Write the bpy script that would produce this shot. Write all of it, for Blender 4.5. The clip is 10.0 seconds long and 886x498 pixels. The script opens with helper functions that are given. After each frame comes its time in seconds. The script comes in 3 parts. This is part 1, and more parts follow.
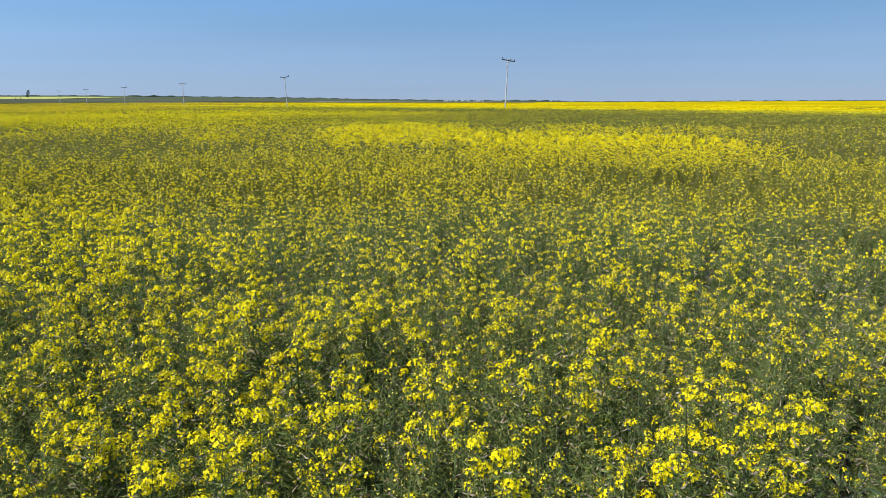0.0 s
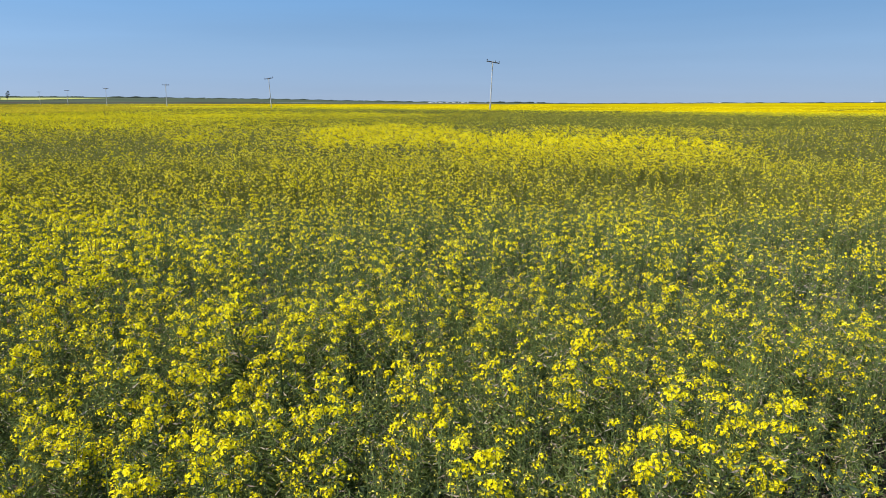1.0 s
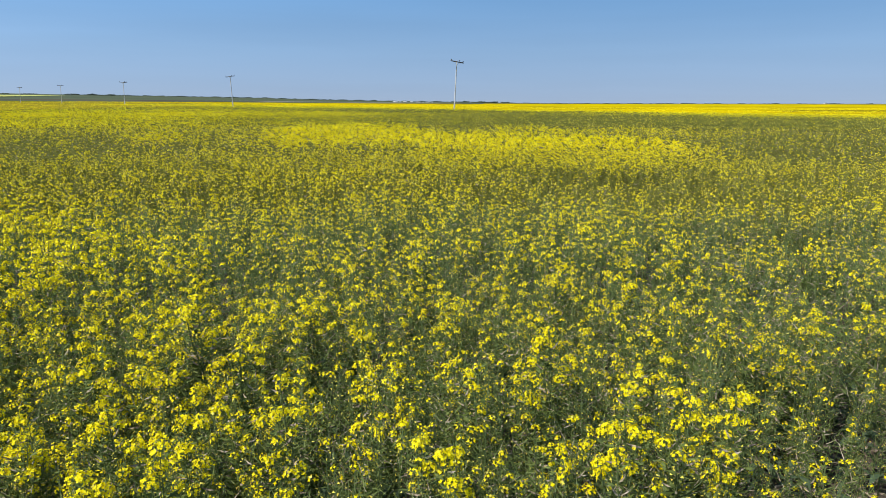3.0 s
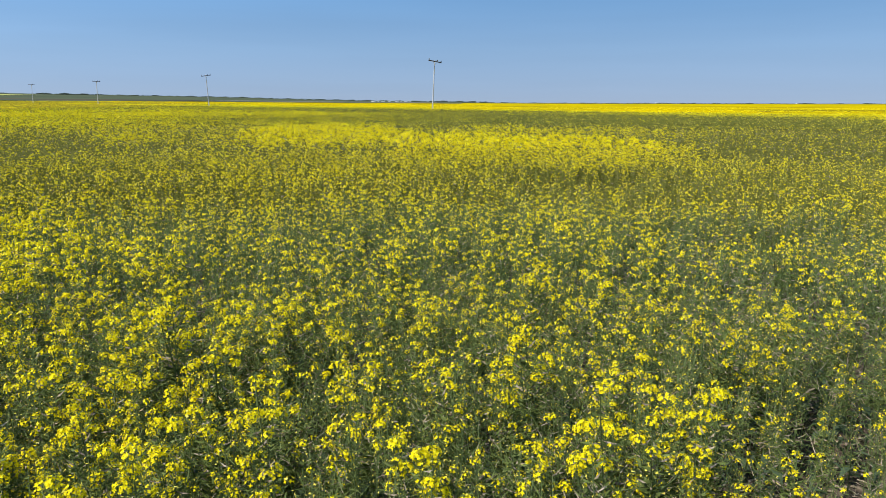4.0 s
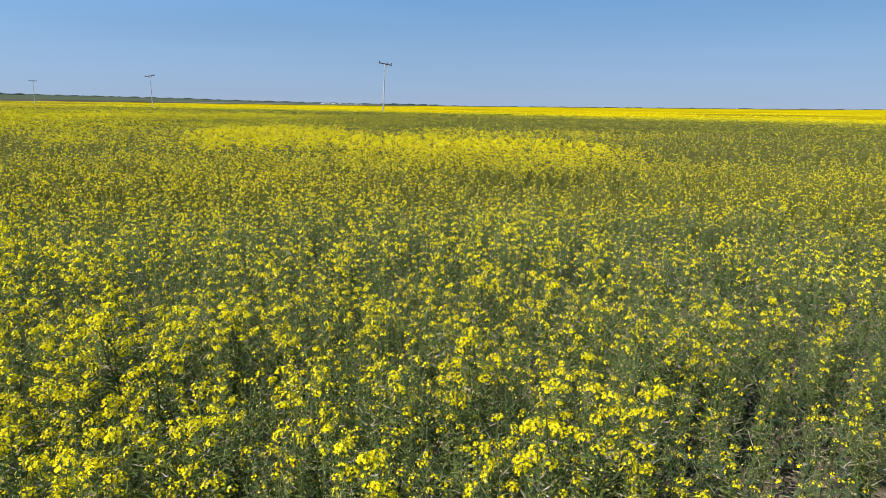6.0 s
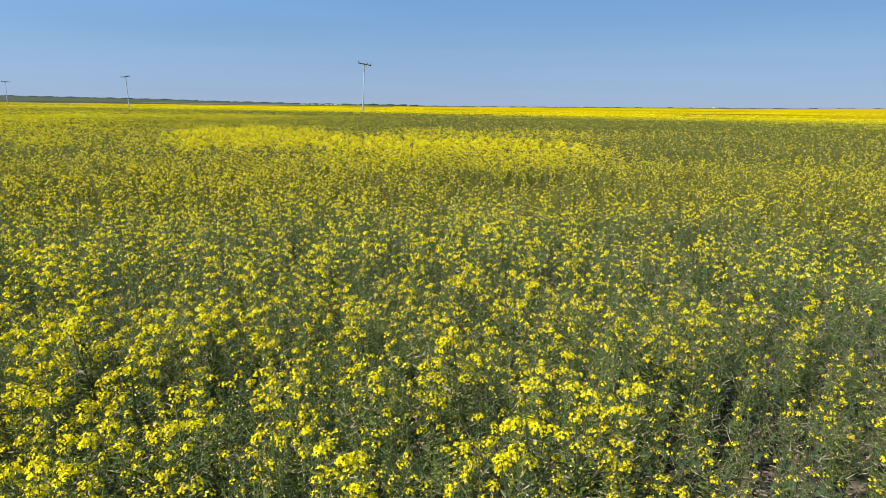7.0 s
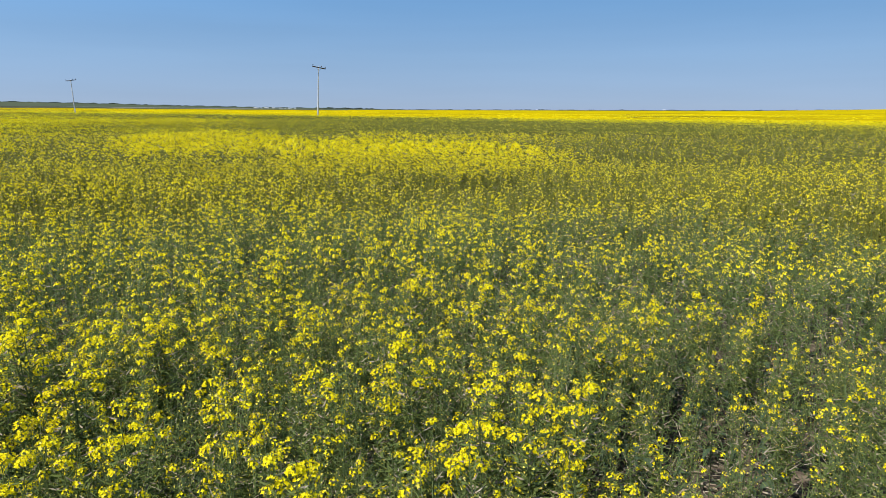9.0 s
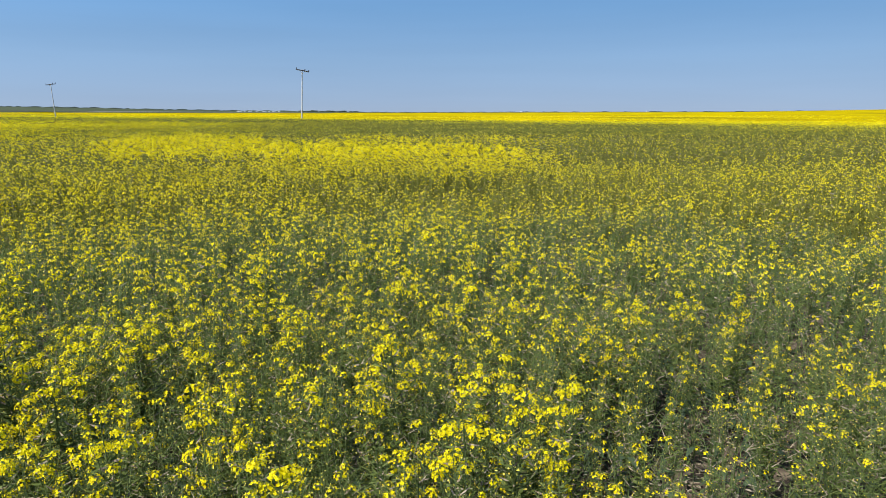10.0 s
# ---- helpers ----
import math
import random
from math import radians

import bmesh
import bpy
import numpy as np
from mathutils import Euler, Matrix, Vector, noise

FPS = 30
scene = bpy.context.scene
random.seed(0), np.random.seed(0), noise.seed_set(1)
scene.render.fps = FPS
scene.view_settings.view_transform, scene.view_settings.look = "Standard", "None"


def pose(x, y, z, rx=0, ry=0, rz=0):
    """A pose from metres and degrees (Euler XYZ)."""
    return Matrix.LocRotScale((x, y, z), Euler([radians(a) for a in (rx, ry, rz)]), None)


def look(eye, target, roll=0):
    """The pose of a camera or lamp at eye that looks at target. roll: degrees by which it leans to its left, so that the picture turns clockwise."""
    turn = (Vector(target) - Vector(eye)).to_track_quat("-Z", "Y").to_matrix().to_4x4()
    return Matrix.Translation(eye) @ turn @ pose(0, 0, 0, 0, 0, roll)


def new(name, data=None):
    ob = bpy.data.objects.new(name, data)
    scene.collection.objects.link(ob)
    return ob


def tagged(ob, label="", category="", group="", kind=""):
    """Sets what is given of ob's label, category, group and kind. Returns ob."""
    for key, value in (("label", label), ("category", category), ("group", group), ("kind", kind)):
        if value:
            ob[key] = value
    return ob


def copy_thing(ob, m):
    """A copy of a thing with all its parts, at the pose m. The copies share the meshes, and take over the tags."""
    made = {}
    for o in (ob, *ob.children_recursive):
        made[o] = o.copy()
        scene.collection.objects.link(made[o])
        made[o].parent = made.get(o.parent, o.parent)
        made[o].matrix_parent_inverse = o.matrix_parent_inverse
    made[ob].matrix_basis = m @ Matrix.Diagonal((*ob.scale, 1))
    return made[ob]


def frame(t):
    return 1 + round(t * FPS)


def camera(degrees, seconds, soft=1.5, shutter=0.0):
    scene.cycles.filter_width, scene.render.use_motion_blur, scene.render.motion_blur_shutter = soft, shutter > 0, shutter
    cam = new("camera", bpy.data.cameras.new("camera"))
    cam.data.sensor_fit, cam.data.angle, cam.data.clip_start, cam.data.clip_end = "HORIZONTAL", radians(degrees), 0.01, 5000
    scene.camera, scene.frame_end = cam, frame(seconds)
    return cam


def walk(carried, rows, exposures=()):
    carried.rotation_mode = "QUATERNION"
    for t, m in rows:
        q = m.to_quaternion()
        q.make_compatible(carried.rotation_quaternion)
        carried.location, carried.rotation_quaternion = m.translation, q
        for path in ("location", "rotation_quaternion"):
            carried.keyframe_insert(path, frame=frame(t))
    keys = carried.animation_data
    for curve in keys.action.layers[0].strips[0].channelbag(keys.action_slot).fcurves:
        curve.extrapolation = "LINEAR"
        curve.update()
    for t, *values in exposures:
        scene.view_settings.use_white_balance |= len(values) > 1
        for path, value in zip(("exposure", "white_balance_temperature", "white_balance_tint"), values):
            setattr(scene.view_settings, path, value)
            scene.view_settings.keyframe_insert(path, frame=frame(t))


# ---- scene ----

cam = camera(65.55, 10.0, soft=0.6)
ROWS = [  # seconds, x, y, height over the eye line, yaw to the right, tilt, roll
    (0.0, 0.000, 0.000, 0.000, 0.00, -12.02, -0.28), (0.5, 0.004, -0.001, 0.000, 0.53, -11.94, -0.27),
    (1.0, 0.007, -0.003, 0.001, 1.24, -11.90, -0.20), (1.5, 0.010, -0.006, 0.002, 1.95, -11.91, -0.15),
    (2.0, 0.014, -0.008, 0.003, 2.65, -11.91, -0.05), (2.5, 0.018, -0.009, 0.003, 3.41, -11.92, 0.06),
    (4.0, 0.033, -0.010, 0.002, 5.98, -11.98, 0.13), (4.5, 0.037, -0.011, 0.002, 7.04, -11.90, 0.24),
    (5.0, 0.042, -0.012, 0.001, 8.14, -11.82, 0.38), (5.5, 0.047, -0.012, 0.001, 9.16, -11.76, 0.48),
    (7.0, 0.060, -0.010, 0.000, 11.67, -11.70, 0.38), (7.5, 0.067, -0.009, 0.000, 12.47, -11.66, 0.22),
    (8.0, 0.074, -0.009, 0.001, 13.38, -11.58, 0.22), (8.5, 0.080, -0.009, 0.001, 14.32, -11.50, 0.20),
    (9.0, 0.086, -0.010, 0.002, 15.22, -11.43, 0.14), (9.5, 0.091, -0.012, 0.002, 15.98, -11.33, 0.03),
    (10.0, 0.094, -0.014, 0.002, 16.44, -11.23, -0.13)]
EYE = 1.70
walk(cam, [(t, pose(x, y, EYE + z, 90 + tilt, 0, -yaw) @ pose(0, 0, 0, 0, 0, roll)) for t, x, y, z, yaw, tilt, roll in ROWS])

# ---- world, sun, exposure ----
SUN_ELEVATION, SUN_FROM = 52.0, -113.0  # degrees; bearing clockwise from +y
world = bpy.data.worlds.new("sky")
scene.world = world
world.use_nodes = True
wn, wl = world.node_tree.nodes, world.node_tree.links
sky = wn.new("ShaderNodeTexSky")
sky.sky_type, sky.sun_disc = "NISHITA", False
sky.sun_elevation, sky.sun_rotation = radians(SUN_ELEVATION), radians(SUN_FROM)
sky.air_density, sky.dust_density, sky.ozone_density = 1.0, 0.3, 3.0
where, lift, tint = wn.new("ShaderNodeTexCoord"), wn.new("ShaderNodeVectorMath"), wn.new("ShaderNodeMix")
lift.operation, lift.inputs[1].default_value = "ADD", (0, 0, 0.20)  # clear dry air: the horizon stays blue
wl.new(where.outputs["Generated"], lift.inputs[0]), wl.new(lift.outputs[0], sky.inputs[0])
tint.data_type, tint.blend_type, tint.inputs[0].default_value = "RGBA", "MULTIPLY", 1.0
split, rise, haze = wn.new("ShaderNodeSeparateXYZ"), wn.new("ShaderNodeMapRange"), wn.new("ShaderNodeValToRGB")
rise.inputs["From Min"].default_value, rise.inputs["From Max"].default_value = 0.0, 0.16
for k, (place, tone) in enumerate(((0.0, (0.92, 0.74, 0.655)), (0.45, (0.89, 0.875, 0.82)), (0.88, (0.76, 0.92, 0.94)), (1.0, (0.75, 0.93, 0.97)))):  # a low summer haze, warmer and dimmer towards the horizon
    step = haze.color_ramp.elements[k] if k < 2 else haze.color_ramp.elements.new(place)
    step.position, step.color = place, (*tone, 1)
wl.new(where.outputs["Generated"], split.inputs[0]), wl.new(split.outputs[2], rise.inputs[0]), wl.new(rise.outputs[0], haze.inputs[0])
flat, thin, veil, air = wn.new("ShaderNodeVectorMath"), wn.new("ShaderNodeTexNoise"), wn.new("ShaderNodeMapRange"), wn.new("ShaderNodeVectorMath")
flat.operation, flat.inputs[1].default_value = "MULTIPLY", (1.6, 1.6, 22.0)  # faint level streaks of thin haze
thin.inputs["Scale"].default_value, thin.inputs["Detail"].default_value = 1.0, 4.0
veil.inputs["From Min"].default_value, veil.inputs["From Max"].default_value = 0.35, 0.68
veil.inputs["To Min"].default_value, veil.inputs["To Max"].default_value = 0.97, 1.035
air.operation = "SCALE"
wl.new(where.outputs["Generated"], flat.inputs[0]), wl.new(flat.outputs[0], thin.inputs[0]), wl.new(thin.outputs[0], veil.inputs[0])
side, both = wn.new("ShaderNodeMapRange"), wn.new("ShaderNodeMath")  # a hand-set falloff in the sky tint, dimmer towards +x
side.inputs["From Min"].default_value, side.inputs["From Max"].default_value = -0.5, 0.85
side.inputs["To Min"].default_value, side.inputs["To Max"].default_value = 1.02, 0.89
both.operation = "MULTIPLY"
wl.new(split.outputs[0], side.inputs[0]), wl.new(side.outputs[0], both.inputs[0]), wl.new(veil.outputs[0], both.inputs[1])
wl.new(haze.outputs[0], air.inputs[0]), wl.new(both.outputs[0], air.inputs["Scale"])
wl.new(air.outputs[0], tint.inputs[7]), wl.new(sky.outputs[0], tint.inputs[6]), wl.new(tint.outputs[2], wn["Background"].inputs[0])
wn["Background"].inputs[1].default_value = 0.125
sun = new("sun", bpy.data.lights.new("sun", "SUN"))
sun.data.energy, sun.data.angle, sun.data.color = 4.3, radians(0.53), (1.0, 0.95, 0.87)
se, sb = radians(SUN_ELEVATION), radians(SUN_FROM)
sun.matrix_world = look((60 * math.sin(sb) * math.cos(se), 60 * math.cos(sb) * math.cos(se), 60 * math.sin(se)), (0, 0, 0))
scene.view_settings.exposure = 0.58


# ---- materials ----
def material(name, colours, size, rough=0.7, bump=0.0, bump_size=None, translucent=0.0, island=0.0, detail=6.0, spec=0.3):
    """A surface whose colour wanders between colours at a grain of size metres, and by piece."""
    m = bpy.data.materials.new(name)
    m.use_nodes = True
    n, l = m.node_tree.nodes, m.node_tree.links
    bsdf, out = n["Principled BSDF"], n["Material Output"]
    geo, tex, ramp = n.new("ShaderNodeNewGeometry"), n.new("ShaderNodeTexNoise"), n.new("ShaderNodeValToRGB")
    tex.inputs["Scale"].default_value, tex.inputs["Detail"].default_value = 1.0 / size, detail
    l.new(geo.outputs["Position"], tex.inputs["Vector"])
    value = tex.outputs["Fac"]
    if island:
        mix = n.new("ShaderNodeMix")
        mix.inputs["Factor"].default_value = island
        l.new(value, mix.inputs["A"]), l.new(geo.outputs["Random Per Island"], mix.inputs["B"])
        value = mix.outputs["Result"]
    l.new(value, ramp.inputs[0])
    e = ramp.color_ramp.elements
    while len(e) < len(colours):
        e.new(0.5)
    for k, c in enumerate(colours):
        lo, hi = (0.05, 0.95) if island else (0.3, 0.7)
        e[k].position, e[k].color = lo + (hi - lo) * k / (len(colours) - 1), (*c, 1)
    l.new(ramp.outputs[0], bsdf.inputs["Base Color"])
    bsdf.inputs["Roughness"].default_value = rough
    bsdf.inputs["Specular IOR Level"].default_value = spec
    if bump:
        b, t2 = n.new("ShaderNodeBump"), n.new("ShaderNodeTexNoise")
        t2.inputs["Scale"].default_value, t2.inputs["Detail"].default_value = 1.0 / (bump_size or size), 8
        l.new(geo.outputs["Position"], t2.inputs["Vector"])
        b.inputs["Strength"].default_value, b.inputs["Distance"].default_value = bump, (bump_size or size) * 0.5
        l.new(t2.outputs["Fac"], b.inputs["Height"]), l.new(b.outputs[0], bsdf.inputs["Normal"])
    if translucent:
        tr, ms = n.new("ShaderNodeBsdfTranslucent"), n.new("ShaderNodeMixShader")
        ms.inputs[0].default_value = translucent
        l.new(ramp.outputs[0], tr.inputs[0])
        l.new(bsdf.outputs[0], ms.inputs[1]), l.new(tr.outputs[0], ms.inputs[2]), l.new(ms.outputs[0], out.inputs[0])
    return m


PETAL = material("petal", [(0.57, 0.40, 0.005), (0.79, 0.64, 0.003), (0.87, 0.730, 0.005), (0.88, 0.775, 0.010), (0.87, 0.81, 0.07)], 0.4, 0.55, translucent=0.24, island=0.6, spec=0.1)
STEM = material("stem", [(0.103, 0.145, 0.052), (0.146, 0.195, 0.074), (0.20, 0.24, 0.10)], 0.3, 0.65, translucent=0.25, island=0.5, spec=0.15)
POD = material("seed_pod", [(0.108, 0.150, 0.037), (0.152, 0.201, 0.053), (0.215, 0.260, 0.088)], 0.5, 0.6, translucent=0.35, island=0.6, spec=0.15)
GREENTOP = material("young_pod", [(0.135, 0.144, 0.028), (0.190, 0.197, 0.039), (0.265, 0.267, 0.070)], 0.6, 0.7, translucent=0.15, island=0.6, spec=0.05)
LEAF = material("leaf", [(0.05, 0.08, 0.042), (0.075, 0.112, 0.06), (0.11, 0.15, 0.085)], 0.05, 0.5, 0.3, 0.02, translucent=0.35, island=0.4, spec=0.15)
DRY = material("dry_leaf", [(0.17, 0.13, 0.09), (0.30, 0.245, 0.175), (0.45, 0.39, 0.30)], 0.03, 0.8, 0.3, 0.01, island=0.5)
PALE = material("faded_petal", [(0.42, 0.32, 0.09), (0.72, 0.60, 0.08), (0.80, 0.71, 0.10), (0.80, 0.74, 0.20)], 0.3, 0.7, translucent=0.3, island=0.7, spec=0.1)
SOIL = material("soil", [(0.045, 0.034, 0.024), (0.09, 0.068, 0.048), (0.19, 0.15, 0.105)], 0.07, 0.95, 1.0, 0.035)
# stems and pods, darker than POD: shade between plants is in the colour
SHADED_UNDER = material("shaded_understory", [(0.040, 0.043, 0.013), (0.078, 0.080, 0.020), (0.14, 0.135, 0.030)], 0.05, 1.0, 0.9, 0.08, spec=0.0)
FARYEL = material("far_bloom", [(0.20, 0.165, 0.008), (0.41, 0.315, 0.003), (0.53, 0.405, 0.002)], 26.0, 1.0, 0.6, 0.5, detail=10, spec=0.0)
PALEYEL = material("pale_bloom", [(0.30, 0.33, 0.12), (0.42, 0.42, 0.13)], 60.0, 0.95, spec=0.0)
# distance haze is mixed into these crop greens, so greyer and bluer
HAZYGREEN = material("hazy_far_crop", [(0.058, 0.076, 0.050), (0.085, 0.102, 0.064)], 150.0, 1.0, 0.4, 3.0, spec=0.0)
FARGREY = material("far_fallow", [(0.12, 0.115, 0.085), (0.16, 0.145, 0.11)], 120.0, 0.95, 0.4, 3.0)
GOLD = material("ripening_bloom", [(0.13, 0.12, 0.018), (0.24, 0.195, 0.016), (0.36, 0.28, 0.010)], 16.0, 1.0, 0.6, 0.5, detail=10, spec=0.0)
TILLED = material("tilled_soil", [(0.062, 0.054, 0.040), (0.095, 0.078, 0.054)], 90.0, 1.0, 0.4, 3.0, spec=0.0)
TREES = material("tree_leaves", [(0.025, 0.04, 0.03), (0.05, 0.07, 0.045)], 3.0, 0.8, island=0.6)
BARK = material("bark", [(0.09, 0.07, 0.055), (0.15, 0.12, 0.10)], 0.3, 0.9, 0.5)
POLE = material("weathered_pole", [(0.42, 0.43, 0.45), (0.47, 0.48, 0.49), (0.52, 0.51, 0.50)], 0.4, 0.85, 0.4, 0.04)
ARM = material("creosoted_wood", [(0.035, 0.035, 0.04), (0.07, 0.065, 0.065)], 0.2, 0.8, 0.4, 0.03)
GLAZE = material("brown_glaze", [(0.02, 0.02, 0.025), (0.05, 0.045, 0.05)], 0.1, 0.25, spec=0.5)
STEEL = material("galvanised_steel", [(0.30, 0.31, 0.32), (0.42, 0.43, 0.44)], 0.1, 0.5)
WHITE = material("white_paint", [(0.74, 0.74, 0.72), (0.82, 0.82, 0.80)], 2.0, 0.6)
ROOF = material("roof_metal", [(0.62, 0.63, 0.64), (0.75, 0.75, 0.75)], 3.0, 0.5)


# ---- building helpers ----
class Geo:
    """Points and faces with a material number a face, gathered as plain arrays."""

    def __init__(self):
        self.v, self.loop, self.tot, self.mat, self.n = [], [], [], [], 0

    def add(self, verts, faces, mat=0):
        self.v.append(np.asarray(verts, float).reshape(-1, 3))
        for f in faces:
            self.loop.extend(self.n + i for i in f)
            self.tot.append(len(f))
            self.mat.append(mat)
        self.n += len(self.v[-1])

    def arrays(self):
        return np.concatenate(self.v), np.array(self.loop), np.array(self.tot), np.array(self.mat)


def mesh_from(name, arrays, materials, smooth=False):
    v, loop, tot, mat = arrays
    me = bpy.data.meshes.new(name)
    me.vertices.add(len(v)), me.loops.add(len(loop)), me.polygons.add(len(tot))
    me.vertices.foreach_set("co", np.ascontiguousarray(v, np.float32).ravel())
    me.loops.foreach_set("vertex_index", loop.astype(np.int32))
    me.polygons.foreach_set("loop_start", np.concatenate(([0], np.cumsum(tot)[:-1])).astype(np.int32))
    me.polygons.foreach_set("material_index", mat.astype(np.int32))
    if smooth:
        me.polygons.foreach_set("use_smooth", np.ones(len(tot), bool))
    for m in materials:
        me.materials.append(m)
    me.update(calc_edges=True)
    me.validate()
    return me


def part(name, geo, materials, parent, label="", smooth=False):
    me = geo if isinstance(geo, bpy.types.Mesh) else mesh_from(name, geo.arrays(), materials, smooth)
    ob = new(name, me)
    ob.parent = parent
    return tagged(ob, label) if label else ob


def root(name, m=Matrix()):
    ob = new(name)
    ob.empty_display_size = 0.2
    ob.matrix_world = m
    return ob


def scatter(templates, which, xyz, turn, lean, lean_way, scale):
    """Many turned, leaned and scaled copies of the templates as one set of arrays."""
    V, L, T, M, base = [], [], [], [], 0
    for k, (v, loop, tot, mat) in enumerate(templates):
        sel = np.where(which == k)[0]
        if not len(sel):
            continue
        a, s, q, w = turn[sel], scale[sel], lean[sel], lean_way[sel]
        x = v[None, :, 0] * np.cos(a)[:, None] - v[None, :, 1] * np.sin(a)[:, None]
        y = v[None, :, 0] * np.sin(a)[:, None] + v[None, :, 1] * np.cos(a)[:, None]
        z = np.repeat(v[None, :, 2], len(sel), 0)
        p = np.stack([x + z * (q * np.cos(w))[:, None], y + z * (q * np.sin(w))[:, None], z], -1) * s[:, None, None] + xyz[sel][:, None, :]
        V.append(p.reshape(-1, 3))
        L.append((loop[None, :] + base + np.arange(len(sel))[:, None] * len(v)).ravel())
        T.append(np.tile(tot, len(sel))), M.append(np.tile(mat, len(sel)))
        base += len(sel) * len(v)
    return np.concatenate(V), np.concatenate(L), np.concatenate(T), np.concatenate(M)


def tube(g, a, b, r0, r1, sides, mat, caps=True):
    """A tapered stick from a to b."""
    a, b = np.asarray(a, float), np.asarray(b, float)
    d = (b - a) / max(1e-9, np.linalg.norm(b - a))
    u = np.cross(d, (0.31, 0.87, 0.2))
    u /= np.linalg.norm(u)
    w = np.cross(d, u)
    ang = np.arange(sides) * 2 * math.pi / sides
    ring = np.cos(ang)[:, None] * u + np.sin(ang)[:, None] * w
    faces = [(i, (i + 1) % sides, sides + (i + 1) % sides, sides + i) for i in range(sides)]
    if sides > 4 and caps:
        faces += [tuple(range(sides - 1, -1, -1)), tuple(range(sides, 2 * sides))]
    g.add(np.concatenate([a + ring * r0, b + ring * r1]), faces, mat)


def box(g, cx, cy, cz, sx, sy, sz, mat=0, b=0.0):
    """A box with chamfered upright edges, standing on cz."""
    x, y = sx / 2, sy / 2
    ring = [(-x + b, -y), (x - b, -y), (x, -y + b), (x, y - b), (x - b, y), (-x + b, y), (-x, y - b), (-x, -y + b)] if b else [(-x, -y), (x, -y), (x, y), (-x, y)]
    n = len(ring)
    v = [(cx + px, cy + py, cz) for px, py in ring] + [(cx + px, cy + py, cz + sz) for px, py in ring]
    g.add(v, [(i, (i + 1) % n, n + (i + 1) % n, n + i) for i in range(n)] + [tuple(range(n - 1, -1, -1)), tuple(range(n, 2 * n))], mat)


# ---- land ----
def waves(x, y, size, seed, n=9):
    """Smooth uneven ground or growth, about -1 to 1."""
    r = np.random.RandomState(seed)
    out = 0
    for _ in range(n):
        a, f, p = r.uniform(0, 2 * math.pi), (2 * math.pi / size) * r.uniform(0.6, 1.9), r.uniform(0, 6.28)
        out = out + np.sin(f * (x * math.cos(a) + y * math.sin(a)) + p)
    return out / math.sqrt(n)


def land(x, y):
    """Height of the ground: level near by, rising to a long low hill far off on one side and a slight swell on the other."""
    r, az = np.hypot(x, y), np.degrees(np.arctan2(x, y))
    el = np.interp(az, [-60, -27, -21, -10, -8, 0, 8, 14, 60], [0.60, 0.60, 0.52, 0.36, 0.29, 0.13, 0.04, 0.0, 0.0])
    s = np.clip((r - 150) / 2450, 0, 1) ** 0.8
    return np.tan(np.radians(el)) * np.minimum(r, 2600) * s + 1.3 * np.clip((r - 300) / 2000, 0, 1) - np.clip((r - 2600) / 2000, 0, 1) * 6 + 2.4 * np.clip((az - 39) / 9, 0, 1.5) * np.clip((r - 120) / 780, 0, 1)


def sheet(name, radii, bearings, lift, mat, closed=False, inner=False, smooth=True, start=None):
    """A sheet that follows the land between the given radii and bearings."""
    rr, aa = np.meshgrid(radii, np.radians(bearings), indexing="ij")
    if start:  # the inner edge wanders with the bearing
        u = np.log(rr / radii[0]) / np.log(radii[-1] / radii[0])
        rr = start(np.degrees(aa)) ** (1 - u) * radii[-1] ** u
    x, y = rr * np.sin(aa), rr * np.cos(aa)
    z = land(x, y) + lift(x, y)
    nr, na = rr.shape
    idx = np.arange(nr * na).reshape(nr, na)
    nxt = np.roll(idx, -1, 1) if closed else idx[:, 1:]
    cur = idx if closed else idx[:, :-1]
    q = np.stack([cur[:-1], cur[1:], nxt[1:], nxt[:-1]], -1).reshape(-1, 4)[:, ::-1]
    v = np.stack([x, y, z], -1).reshape(-1, 3)
    loop, tot = q.ravel(), np.full(len(q), 4)
    if inner:
        loop, tot = np.concatenate([loop, idx[0][::-1]]), np.append(tot, na)
    me = mesh_from(name, (v, loop, tot, np.zeros(len(tot), int)), [mat], smooth)
    return new(name, me)


near_r = np.concatenate([np.arange(0.4, 6, 0.08), np.geomspace(6, 4700, 70)])
ground = sheet("ground", near_r, np.arange(0, 360, 2.0), lambda x, y: (0.02 * waves(x, y, 0.7, 3) + 0.014 * waves(x, y, 0.16, 4)) * np.clip(1 - np.hypot(x, y) / 60, 0, 1) * np.clip(np.hypot(x, y) - 0.5, 0, 1), SOIL, closed=True, inner=True)
tagged(ground, "dry brown soil of the prairie, bare between plants", "ground", kind="structure")

